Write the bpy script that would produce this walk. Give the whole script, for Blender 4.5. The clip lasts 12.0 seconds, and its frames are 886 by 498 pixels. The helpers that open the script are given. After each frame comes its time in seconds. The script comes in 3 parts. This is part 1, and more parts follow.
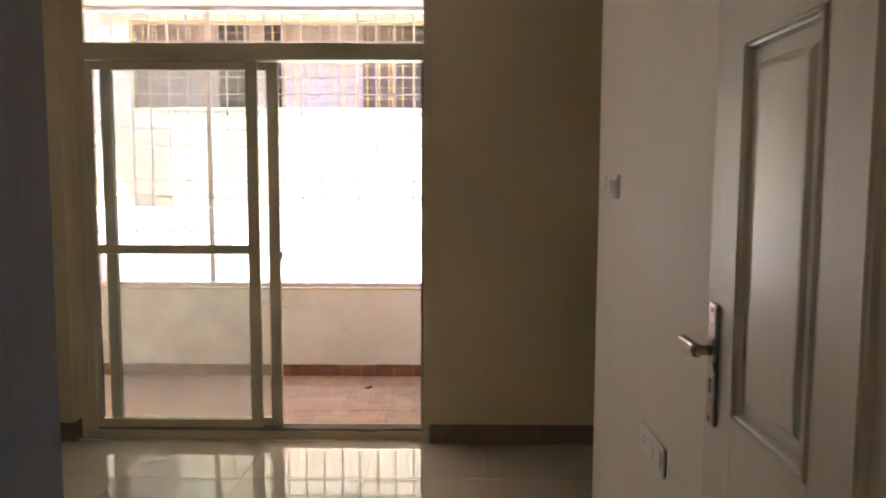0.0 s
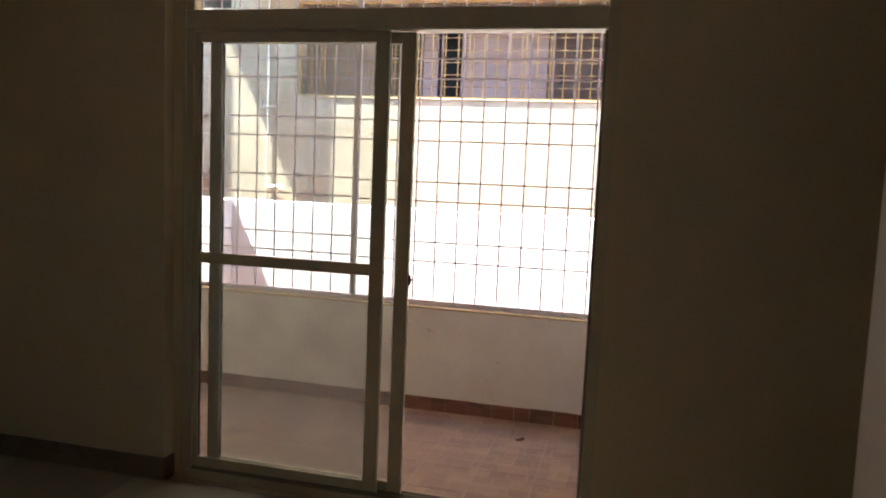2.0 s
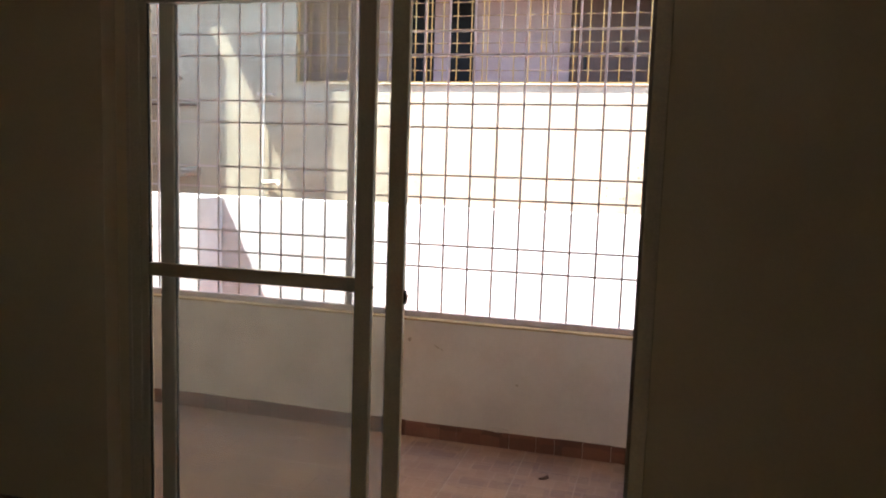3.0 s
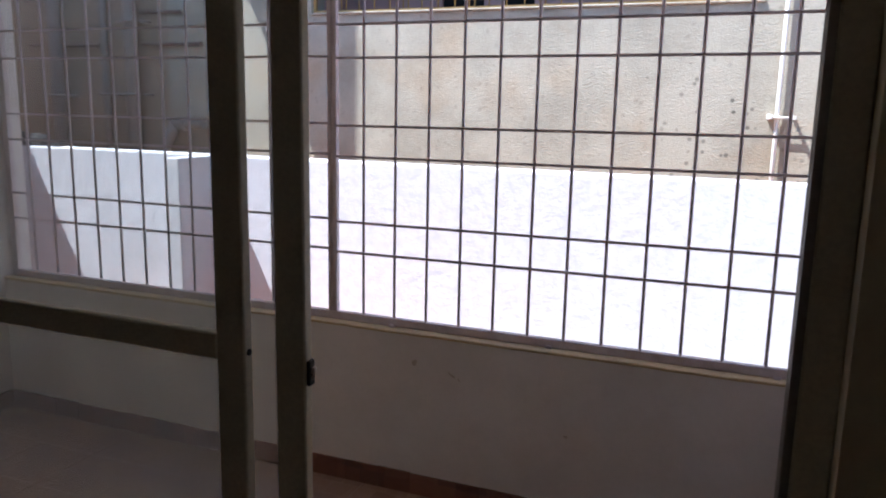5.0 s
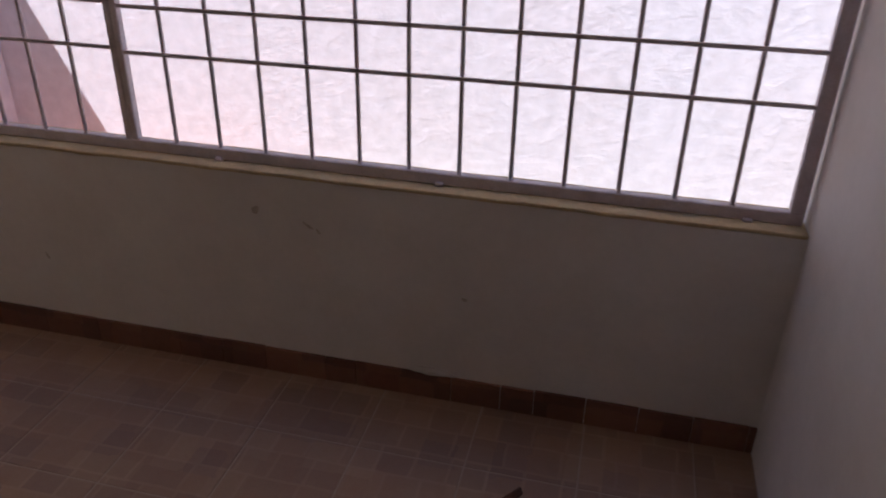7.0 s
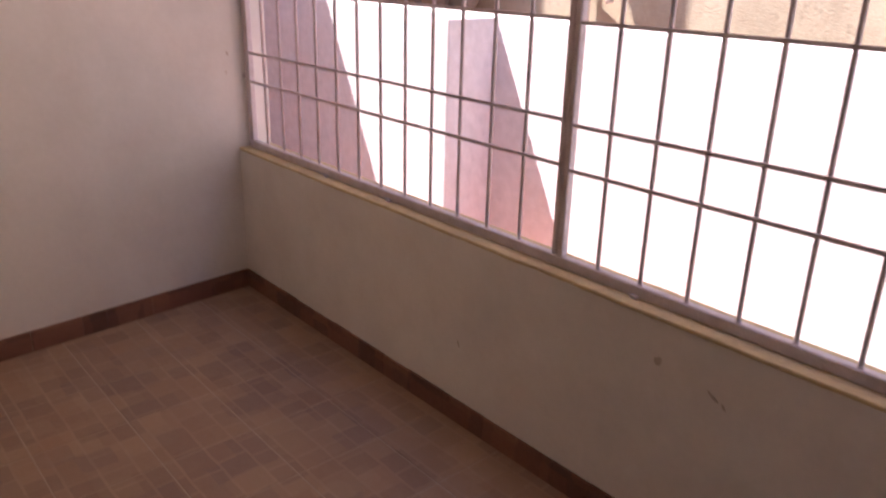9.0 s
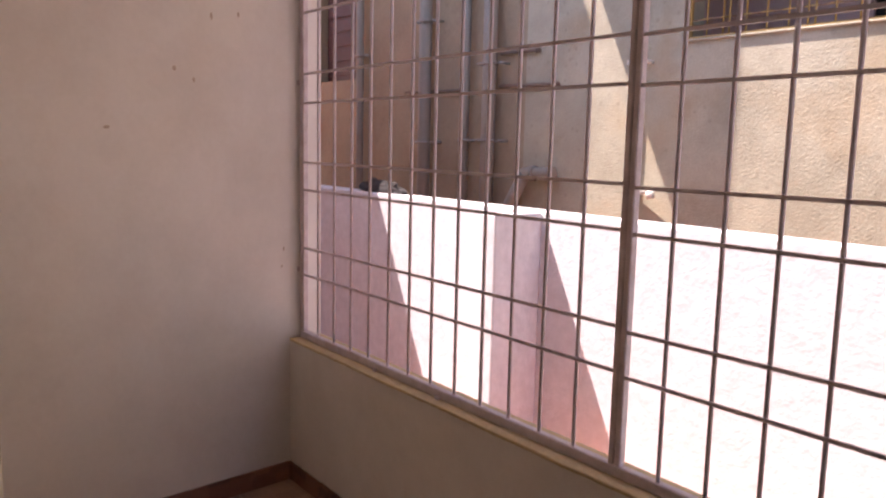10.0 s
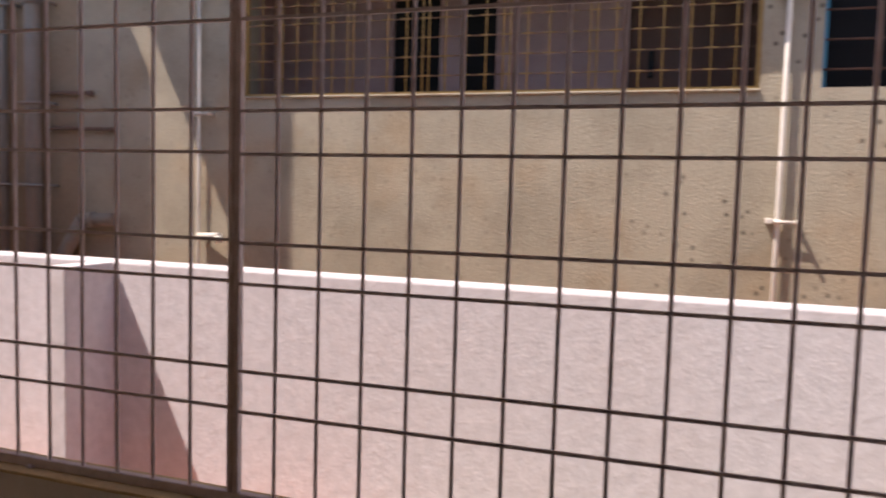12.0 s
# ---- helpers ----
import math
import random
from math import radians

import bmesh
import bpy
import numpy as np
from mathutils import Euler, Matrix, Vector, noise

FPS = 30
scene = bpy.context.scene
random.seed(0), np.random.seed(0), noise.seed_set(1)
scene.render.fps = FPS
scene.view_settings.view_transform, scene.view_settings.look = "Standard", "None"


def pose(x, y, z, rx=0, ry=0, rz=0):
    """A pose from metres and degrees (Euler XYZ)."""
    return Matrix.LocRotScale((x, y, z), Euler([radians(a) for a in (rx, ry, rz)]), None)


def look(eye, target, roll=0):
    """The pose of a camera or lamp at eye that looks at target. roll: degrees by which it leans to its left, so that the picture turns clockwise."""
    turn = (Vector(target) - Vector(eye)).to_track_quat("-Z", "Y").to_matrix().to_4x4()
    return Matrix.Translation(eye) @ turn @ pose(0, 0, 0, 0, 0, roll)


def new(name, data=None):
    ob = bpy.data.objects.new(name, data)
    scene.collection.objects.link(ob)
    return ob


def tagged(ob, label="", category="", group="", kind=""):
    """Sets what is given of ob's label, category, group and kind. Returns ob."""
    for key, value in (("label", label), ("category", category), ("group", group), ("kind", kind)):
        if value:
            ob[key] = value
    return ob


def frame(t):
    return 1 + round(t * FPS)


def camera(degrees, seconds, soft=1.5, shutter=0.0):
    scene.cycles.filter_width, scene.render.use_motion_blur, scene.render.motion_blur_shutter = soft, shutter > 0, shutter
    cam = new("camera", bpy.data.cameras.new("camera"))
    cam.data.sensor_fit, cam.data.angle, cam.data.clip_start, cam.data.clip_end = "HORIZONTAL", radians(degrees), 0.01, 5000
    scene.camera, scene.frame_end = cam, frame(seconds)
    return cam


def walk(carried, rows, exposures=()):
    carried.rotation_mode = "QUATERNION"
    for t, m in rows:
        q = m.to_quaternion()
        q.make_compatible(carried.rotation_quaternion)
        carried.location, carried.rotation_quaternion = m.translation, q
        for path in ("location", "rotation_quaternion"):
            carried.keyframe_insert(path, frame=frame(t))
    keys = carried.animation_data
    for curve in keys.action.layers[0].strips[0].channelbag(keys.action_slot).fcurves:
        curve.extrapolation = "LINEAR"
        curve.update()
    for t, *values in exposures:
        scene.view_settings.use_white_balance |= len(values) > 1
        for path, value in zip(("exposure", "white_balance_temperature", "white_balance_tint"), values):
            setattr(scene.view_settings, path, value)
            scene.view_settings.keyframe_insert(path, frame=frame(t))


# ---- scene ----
cam = camera(60.0, 12.0, soft=1.9, shutter=0.3)
PATH = [
    (0, (1.797, -5.84, 1.524), (1.786, -3.849, 1.337), 0.2),
    (0.5, (1.843, -5.639, 1.521), (1.632, -3.661, 1.311), 0.9),
    (1, (1.807, -5.369, 1.543), (1.521, -3.402, 1.329), 1.7),
    (1.5, (1.812, -5.12, 1.541), (1.46, -3.162, 1.335), 2.1),
    (2, (1.832, -4.781, 1.578), (1.341, -2.853, 1.368), 2.4),
    (2.5, (1.796, -4.47, 1.559), (1.219, -2.566, 1.353), 2.4),
    (3, (1.71, -4.1, 1.555), (1.173, -2.187, 1.331), 1.9),
    (5, (1.583, -2.735, 1.555), (0.852, -0.909, 1.196), 1.2),
    (5.5, (1.529, -2.457, 1.541), (0.794, -0.639, 1.149), 0.8),
    (6, (1.432, -2.185, 1.529), (0.836, -0.363, 0.955), 0.8),
    (6.5, (1.381, -2.004, 1.507), (1.072, -0.235, 0.626), 1.0),
    (8.5, (1.377, -1.646, 1.485), (0.186, -0.302, 0.605), 2.0),
    (9, (1.335, -1.616, 1.501), (-0.072, -0.382, 0.796), 1.4),
    (9.5, (1.299, -1.64, 1.552), (-0.233, -0.449, 1.067), 1.0),
    (10, (1.298, -1.640, 1.581), (-0.264, -0.420, 1.312), 1.3),
    (10.5, (1.322, -1.662, 1.613), (-0.199, -0.373, 1.453), 1.7),
    (11, (1.349, -1.719, 1.622), (-0.045, -0.285, 1.564), 1.8),
    (11.5, (1.337, -1.811, 1.609), (0.284, -0.112, 1.531), 2.6),
    (12, (1.325, -1.978, 1.647), (0.687, -0.088, 1.501), 1.6),
]
# ---- world, sun, exposure ----
EXPOSURES = [(0, 4.25, 6300, 9), (0.5, 3.83, 6300, 9), (1.5, 3.08, 6300, 10), (3, 2.7, 6200, 12), (5, 1.35, 5300, 13), (5.5, 0.93, 5400, 14), (6.5, 0.82, 5600, 17), (8.5, 1.95, 6500, 29), (9.5, 1.7, 6700, 28), (10.5, 1.2, 6800, 25), (11, 0.92, 6800, 24), (11.5, 0.68, 6850, 24), (12, 0.37, 7000, 24)]
walk(cam, [(t, look(e, g, r)) for t, e, g, r in PATH], EXPOSURES)

SUN = Vector((0.49, 0.30, -1.0)).normalized()      # the way the light travels
world = bpy.data.worlds.new("world")
scene.world = world
world.use_nodes = True
sky = world.node_tree.nodes.new("ShaderNodeTexSky")
sky.sky_type = "NISHITA"
sky.sun_disc = False
sky.sun_elevation = math.asin(-SUN.z)
sky.sun_rotation = math.atan2(-SUN.x, -SUN.y)
back = world.node_tree.nodes["Background"]
back.inputs["Strength"].default_value = 0.14
world.node_tree.links.new(sky.outputs[0], back.inputs["Color"])
sun = new("sun", bpy.data.lights.new("sun", "SUN"))
sun.data.energy, sun.data.angle, sun.data.color = 5.0, radians(0.5), (1.0, 0.95, 0.86)
sun.rotation_mode = "QUATERNION"
sun.rotation_quaternion = SUN.to_track_quat("-Z", "Y")


# ---- materials ----
def material(name, color, rough=0.7, metal=0.0, spots=None, scale=6.0, amount=0.5, bump=0.1, grain=120.0, random=0.0, stretch=(1, 1, 1), speck=0.07):
    """A surface with large stains towards the colour spots, fine grain in colour and relief, and a change from piece to piece."""
    m = bpy.data.materials.new(name)
    m.use_nodes = True
    n, l = m.node_tree.nodes, m.node_tree.links
    b = n["Principled BSDF"]
    b.inputs["Metallic"].default_value = metal
    geo = n.new("ShaderNodeNewGeometry")
    mp = n.new("ShaderNodeMapping")
    mp.inputs["Scale"].default_value = stretch
    l.new(geo.outputs["Position"], mp.inputs["Vector"])
    big = n.new("ShaderNodeTexNoise")
    big.inputs["Scale"].default_value, big.inputs["Detail"].default_value, big.inputs["Roughness"].default_value = scale, 6, 0.65
    fine = n.new("ShaderNodeTexNoise")
    fine.inputs["Scale"].default_value, fine.inputs["Detail"].default_value = grain, 4
    l.new(mp.outputs[0], big.inputs["Vector"])
    l.new(mp.outputs[0], fine.inputs["Vector"])
    ramp = n.new("ShaderNodeMapRange")
    ramp.inputs[1].default_value, ramp.inputs[2].default_value, ramp.inputs[3].default_value, ramp.inputs[4].default_value = 0.42, 0.68, 0, amount
    l.new(big.outputs[0], ramp.inputs[0])
    mix = n.new("ShaderNodeMix")
    mix.data_type = "RGBA"
    mix.inputs[6].default_value = (*color, 1)
    mix.inputs[7].default_value = (*(spots or [c * 0.8 for c in color]), 1)
    l.new(ramp.outputs[0], mix.inputs[0])
    hsv = n.new("ShaderNodeHueSaturation")
    l.new(mix.outputs[2], hsv.inputs["Color"])
    val = n.new("ShaderNodeMapRange")
    val.inputs[1].default_value, val.inputs[2].default_value, val.inputs[3].default_value, val.inputs[4].default_value = 0.3, 0.7, 1 - speck, 1 + speck
    l.new(fine.outputs[0], val.inputs[0])
    last = val.outputs[0]
    if random:
        info = n.new("ShaderNodeObjectInfo")
        rr = n.new("ShaderNodeMapRange")
        rr.inputs[3].default_value, rr.inputs[4].default_value = 1 - random, 1 + random
        l.new(info.outputs["Random"], rr.inputs[0])
        mul = n.new("ShaderNodeMath")
        mul.operation = "MULTIPLY"
        l.new(last, mul.inputs[0])
        l.new(rr.outputs[0], mul.inputs[1])
        last = mul.outputs[0]
    l.new(last, hsv.inputs["Value"])
    l.new(hsv.outputs[0], b.inputs["Base Color"])
    ro = n.new("ShaderNodeMapRange")
    ro.inputs[1].default_value, ro.inputs[2].default_value = 0.3, 0.7
    vary = min(0.08, rough * 0.5)
    ro.inputs[3].default_value, ro.inputs[4].default_value = rough - vary, min(1, rough + vary)
    l.new(big.outputs[0], ro.inputs[0])
    l.new(ro.outputs[0], b.inputs["Roughness"])
    if bump:
        add = n.new("ShaderNodeMath")
        add.operation = "ADD"
        bp = n.new("ShaderNodeBump")
        bp.inputs["Strength"].default_value, bp.inputs["Distance"].default_value = bump, 0.02
        l.new(big.outputs[0], add.inputs[0])
        l.new(fine.outputs[0], add.inputs[1])
        l.new(add.outputs[0], bp.inputs["Height"])
        l.new(bp.outputs[0], b.inputs["Normal"])
    return m


def trowelled(name, color, spots, pits, rough_bump, grain=38, holes=9, scale=2.2, amount=0.75, ochre=0.0, lumps=60, lump_depth=0.15, pits_from=None):
    """Outdoor cement render: broad trowel relief, pits, dark weather stains or a cast tint."""
    m = material(name, color, 0.9, spots=spots, scale=scale, amount=amount, bump=rough_bump, grain=grain)
    n, l = m.node_tree.nodes, m.node_tree.links
    b = n["Principled BSDF"]
    geo = n.new("ShaderNodeNewGeometry")
    vor = n.new("ShaderNodeTexVoronoi")
    vor.inputs["Scale"].default_value = holes
    vor.inputs["Randomness"].default_value = 1
    l.new(geo.outputs["Position"], vor.inputs["Vector"])
    lim = n.new("ShaderNodeMapRange")
    lim.inputs[1].default_value, lim.inputs[2].default_value, lim.inputs[3].default_value, lim.inputs[4].default_value = 0.13, 0.22, pits, 0
    l.new(vor.outputs["Distance"], lim.inputs[0])
    patch = n.new("ShaderNodeTexNoise")
    patch.inputs["Scale"].default_value = 1.3
    l.new(geo.outputs["Position"], patch.inputs["Vector"])
    gate = n.new("ShaderNodeMapRange")
    gate.inputs[1].default_value, gate.inputs[2].default_value = 0.47, 0.57
    l.new(patch.outputs[0], gate.inputs[0])
    mul = n.new("ShaderNodeMath")
    mul.operation = "MULTIPLY"
    l.new(lim.outputs[0], mul.inputs[0])
    l.new(gate.outputs[0], mul.inputs[1])
    if pits_from is not None:
        # the pits gather towards one end of the wall
        axis, edge = n.new("ShaderNodeSeparateXYZ"), n.new("ShaderNodeMapRange")
        l.new(geo.outputs["Position"], axis.inputs[0])
        l.new(axis.outputs["X"], edge.inputs[0])
        edge.inputs[1].default_value, edge.inputs[2].default_value, edge.inputs[3].default_value = pits_from, pits_from + 0.7, 0.25
        gate.inputs[1].default_value, gate.inputs[2].default_value = 0.38, 0.5
        both = n.new("ShaderNodeMath")
        both.operation = "MULTIPLY"
        l.new(gate.outputs[0], both.inputs[0])
        l.new(edge.outputs[0], both.inputs[1])
        l.new(both.outputs[0], mul.inputs[1])
    mix = n.new("ShaderNodeMix")
    mix.data_type = "RGBA"
    old = b.inputs["Base Color"].links[0].from_socket
    l.new(old, mix.inputs[6])
    mix.inputs[7].default_value = (*[c * 0.35 for c in color], 1)
    l.new(mul.outputs[0], mix.inputs[0])
    l.new(mix.outputs[2], b.inputs["Base Color"])
    if ochre:
        blot = n.new("ShaderNodeTexNoise")
        blot.inputs["Scale"].default_value, blot.inputs["Detail"].default_value = 1.7, 7
        shift = n.new("ShaderNodeVectorMath")
        shift.inputs[1].default_value = (3.1, 0, 1.4)
        l.new(geo.outputs["Position"], shift.inputs[0])
        l.new(shift.outputs[0], blot.inputs["Vector"])
        cut = n.new("ShaderNodeMapRange")
        cut.inputs[1].default_value, cut.inputs[2].default_value, cut.inputs[4].default_value = 0.52, 0.68, ochre
        l.new(blot.outputs[0], cut.inputs[0])
        tint = n.new("ShaderNodeMix")
        tint.data_type, tint.blend_type = "RGBA", "MULTIPLY"
        tint.inputs[7].default_value = (1.0, 0.74, 0.5, 1)
        l.new(cut.outputs[0], tint.inputs[0])
        l.new(mix.outputs[2], tint.inputs[6])
        l.new(tint.outputs[2], b.inputs["Base Color"])
    # lumps of the float and trowel between the grain and the broad waves
    lump = n.new("ShaderNodeTexNoise")
    lump.inputs["Scale"].default_value, lump.inputs["Detail"].default_value, lump.inputs["Distortion"].default_value = lumps, 6, 0.2
    drag = n.new("ShaderNodeMapping")
    drag.inputs["Scale"].default_value = (0.8, 1, 1)
    l.new(geo.outputs["Position"], drag.inputs["Vector"])
    l.new(drag.outputs[0], lump.inputs["Vector"])
    ridge = n.new("ShaderNodeMapRange")
    ridge.inputs[1].default_value, ridge.inputs[2].default_value = 0.45, 0.75
    l.new(lump.outputs[0], ridge.inputs[0])
    second = n.new("ShaderNodeBump")
    second.inputs["Strength"].default_value, second.inputs["Distance"].default_value = lump_depth, 0.25 / lumps
    l.new(ridge.outputs[0], second.inputs["Height"])
    l.new(b.inputs["Normal"].links[0].from_socket, second.inputs["Normal"])
    l.new(second.outputs[0], b.inputs["Normal"])
    return m


def stone_print(name, tones, cell, random=0.12):
    """A ceramic tile printed with small irregular stone blocks and pale joints."""
    m = material(name, tones[0], 0.62, scale=30, amount=0.5, spots=tones[1], bump=0.12, grain=160, random=random)
    n, l = m.node_tree.nodes, m.node_tree.links
    b = n["Principled BSDF"]
    geo = n.new("ShaderNodeNewGeometry")
    warp = n.new("ShaderNodeTexNoise")
    warp.inputs["Scale"].default_value = 9
    vm = n.new("ShaderNodeVectorMath")
    vm.operation = "MULTIPLY_ADD"
    vm.inputs[1].default_value = (0.014, 0.014, 0.014)
    l.new(geo.outputs["Position"], warp.inputs["Vector"])
    l.new(warp.outputs["Color"], vm.inputs[0])
    l.new(geo.outputs["Position"], vm.inputs[2])
    vor = n.new("ShaderNodeTexVoronoi")
    vor.distance = "CHEBYCHEV"
    vor.inputs["Scale"].default_value, vor.inputs["Randomness"].default_value = 1 / cell, 0.28
    l.new(vm.outputs[0], vor.inputs["Vector"])
    hue = n.new("ShaderNodeValToRGB")
    hue.color_ramp.interpolation = "CONSTANT"
    for i, c in enumerate(tones):
        e = hue.color_ramp.elements[i] if i < 2 else hue.color_ramp.elements.new(i / len(tones))
        e.position, e.color = i / len(tones), (*c, 1)
    sep = n.new("ShaderNodeSeparateColor")
    l.new(vor.outputs["Color"], sep.inputs[0])
    l.new(sep.outputs[0], hue.inputs[0])
    old = b.inputs["Base Color"].links[0].from_socket
    mix = n.new("ShaderNodeMix")
    mix.data_type = "RGBA"
    mix.inputs[0].default_value = 0.55
    l.new(old, mix.inputs[6])
    l.new(hue.outputs[0], mix.inputs[7])
    l.new(mix.outputs[2], b.inputs["Base Color"])
    return m


def stone_grid(name, tones, cell, random=0.06):
    """A floor tile printed with rows of small stone blocks and faint pale joints."""
    m = stone_print(name, tones, cell, random)
    n, l = m.node_tree.nodes, m.node_tree.links
    b = n["Principled BSDF"]
    warp = [x for x in n if x.type == "VECT_MATH"][0]
    rows = n.new("ShaderNodeTexBrick")
    rows.offset, rows.squash, rows.squash_frequency, rows.offset_frequency = 0.37, 1.5, 3, 2
    rows.inputs["Color1"].default_value = (0.84, 0.82, 0.86, 1)
    rows.inputs["Color2"].default_value = (1.06, 1.04, 1.0, 1)
    rows.inputs["Mortar"].default_value = (1.08, 1.09, 1.09, 1)
    rows.inputs["Scale"].default_value = 1
    rows.inputs["Mortar Size"].default_value = 0.006
    rows.inputs["Mortar Smooth"].default_value = 0.6
    rows.inputs["Brick Width"].default_value = cell
    rows.inputs["Row Height"].default_value = cell
    l.new(warp.outputs[0], rows.inputs["Vector"])
    mix = n.new("ShaderNodeMix")
    mix.data_type, mix.blend_type = "RGBA", "MULTIPLY"
    mix.inputs[0].default_value = 1
    l.new(b.inputs["Base Color"].links[0].from_socket, mix.inputs[6])
    l.new(rows.outputs[0], mix.inputs[7])
    l.new(mix.outputs[2], b.inputs["Base Color"])
    return m


def glass_material(name, dust):
    m = bpy.data.materials.new(name)
    m.use_nodes = True
    n, l = m.node_tree.nodes, m.node_tree.links
    n.remove(n["Principled BSDF"])
    clear, gloss, haze = n.new("ShaderNodeBsdfTransparent"), n.new("ShaderNodeBsdfGlossy"), n.new("ShaderNodeBsdfDiffuse")
    clear.inputs[0].default_value = (0.93, 0.95, 0.94, 1)
    gloss.inputs["Roughness"].default_value = 0.02
    haze.inputs[0].default_value = (0.6, 0.58, 0.54, 1)
    lit = n.new("ShaderNodeBsdfTranslucent")
    lit.inputs[0].default_value = (0.7, 0.68, 0.66, 1)
    both = n.new("ShaderNodeMixShader")
    both.inputs[0].default_value = 0.6
    l.new(haze.outputs[0], both.inputs[1]); l.new(lit.outputs[0], both.inputs[2])
    face, fifth, fres = n.new("ShaderNodeLayerWeight"), n.new("ShaderNodeMath"), n.new("ShaderNodeMapRange")
    face.inputs["Blend"].default_value = 0.5
    fifth.operation = "POWER"
    fifth.inputs[1].default_value = 5
    l.new(face.outputs["Facing"], fifth.inputs[0])
    l.new(fifth.outputs[0], fres.inputs[0])
    fres.inputs[3].default_value, fres.inputs[4].default_value = 0.03, 0.9
    geo, noi, rng = n.new("ShaderNodeNewGeometry"), n.new("ShaderNodeTexNoise"), n.new("ShaderNodeMapRange")
    noi.inputs["Scale"].default_value, noi.inputs["Detail"].default_value = 5, 8
    l.new(geo.outputs["Position"], noi.inputs["Vector"])
    l.new(noi.outputs[0], rng.inputs[0])
    rng.inputs[1].default_value, rng.inputs[2].default_value, rng.inputs[3].default_value, rng.inputs[4].default_value = 0.3, 0.8, dust * 0.6, dust * 1.4
    a, c = n.new("ShaderNodeMixShader"), n.new("ShaderNodeMixShader")
    l.new(fres.outputs[0], a.inputs[0]); l.new(clear.outputs[0], a.inputs[1]); l.new(gloss.outputs[0], a.inputs[2])
    l.new(rng.outputs[0], c.inputs[0]); l.new(a.outputs[0], c.inputs[1]); l.new(both.outputs[0], c.inputs[2])
    l.new(c.outputs[0], n["Material Output"].inputs[0])
    return m


M_CREAM = material("cream_wall_paint", (0.84, 0.715, 0.49), 0.6, spots=(0.72, 0.61, 0.42), scale=1.5, bump=0.012, grain=90, speck=0.02)
M_WHITE_ROOM = material("pale_wall_paint", (0.76, 0.69, 0.57), 0.6, spots=(0.70, 0.63, 0.50), scale=1.5, bump=0.012, grain=90, speck=0.02)
M_CEIL = material("ceiling_paint", (0.8, 0.78, 0.74), 0.8, scale=1.2, amount=0.2, bump=0.02)
M_BALCONY = material("balcony_wall_paint", (0.82, 0.785, 0.765), 0.75, spots=(0.64, 0.595, 0.56), scale=1.7, amount=0.55, bump=0.01, grain=50, speck=0.015)
M_LEDGE = material("raw_plaster_ledge", (0.62, 0.48, 0.27), 0.85, spots=(0.4, 0.3, 0.2), scale=14, bump=0.15, grain=90)
M_VITRIFIED = material("vitrified_tile", (0.46, 0.40, 0.32), 0.035, spots=(0.40, 0.34, 0.27), scale=5, bump=0.0, random=0.04)
M_VITRIFIED.node_tree.nodes["Principled BSDF"].inputs["Specular IOR Level"].default_value = 0.36
M_GROUT = material("grout", (0.38, 0.32, 0.255), 0.9, scale=9, bump=0.1)
M_PALEGROUT = material("pale_grout", (0.44, 0.33, 0.25), 0.9, scale=9, bump=0.1)
M_BASE = material("skirting_tile", (0.29, 0.215, 0.145), 0.3, spots=(0.23, 0.165, 0.11), scale=9, bump=0.0)
M_STONE = stone_grid("stone_print_tile", [(0.355, 0.235, 0.165), (0.32, 0.20, 0.14), (0.38, 0.255, 0.175), (0.275, 0.18, 0.145), (0.34, 0.215, 0.15)], 0.1, 0.06)
M_SKIRT = stone_print("stone_print_skirting", [(0.22, 0.10, 0.07), (0.16, 0.08, 0.06), (0.26, 0.13, 0.09), (0.13, 0.075, 0.06)], 0.11, 0.38)
M_ALU = material("ivory_powder_coat", (0.74, 0.66, 0.50), 0.42, spots=(0.66, 0.58, 0.43), scale=8, amount=0.4, bump=0.01)
M_TRACK = material("bare_track", (0.32, 0.29, 0.25), 0.4, 0.7, bump=0.02)
M_RUBBER = material("gasket", (0.03, 0.028, 0.025), 0.6, bump=0)
M_BAR = material("grille_paint", (0.66, 0.58, 0.62), 0.42, spots=(0.48, 0.39, 0.40), scale=16, amount=0.6, bump=0.06, grain=150)
M_DOOR = material("pale_door_paint", (0.62, 0.58, 0.47), 0.42, spots=(0.57, 0.53, 0.42), scale=3, amount=0.3, bump=0.012, grain=55, stretch=(1, 1, 0.08), speck=0.03)
M_FRAME = material("door_frame_wood", (0.20, 0.215, 0.22), 0.5, spots=(0.16, 0.17, 0.175), scale=4, bump=0.05, stretch=(1, 1, 0.1))
M_STEEL = material("brushed_steel", (0.42, 0.37, 0.34), 0.32, 0.9, scale=20, amount=0.3, bump=0.02)
M_PLASTIC = material("switch_plastic", (0.80, 0.78, 0.73), 0.3, scale=8, amount=0.15, bump=0)
M_DARK = material("dark_fittings_and_hole_shade", (0.02, 0.018, 0.016), 0.6, bump=0)
# pink spots put the warm cast of bounced light into the whitewash
M_COMPOUND = trowelled("whitewashed_render", (0.71, 0.695, 0.735), (0.73, 0.67, 0.68), 0.0, 0.18, 16, 9, 0.9, 0.6)
M_CEMENT = trowelled("bare_cement_render", (0.43, 0.385, 0.29), (0.30, 0.265, 0.195), 0.95, 0.15, 90, 13, 2.2, 0.8, 0.38, 85, 0.36, 0.75)
# peach darkened in place of shade that the casters don't give
M_PEACH = trowelled("shade_darkened_peach_render", (0.35, 0.265, 0.175), (0.27, 0.20, 0.13), 0.2, 0.12)
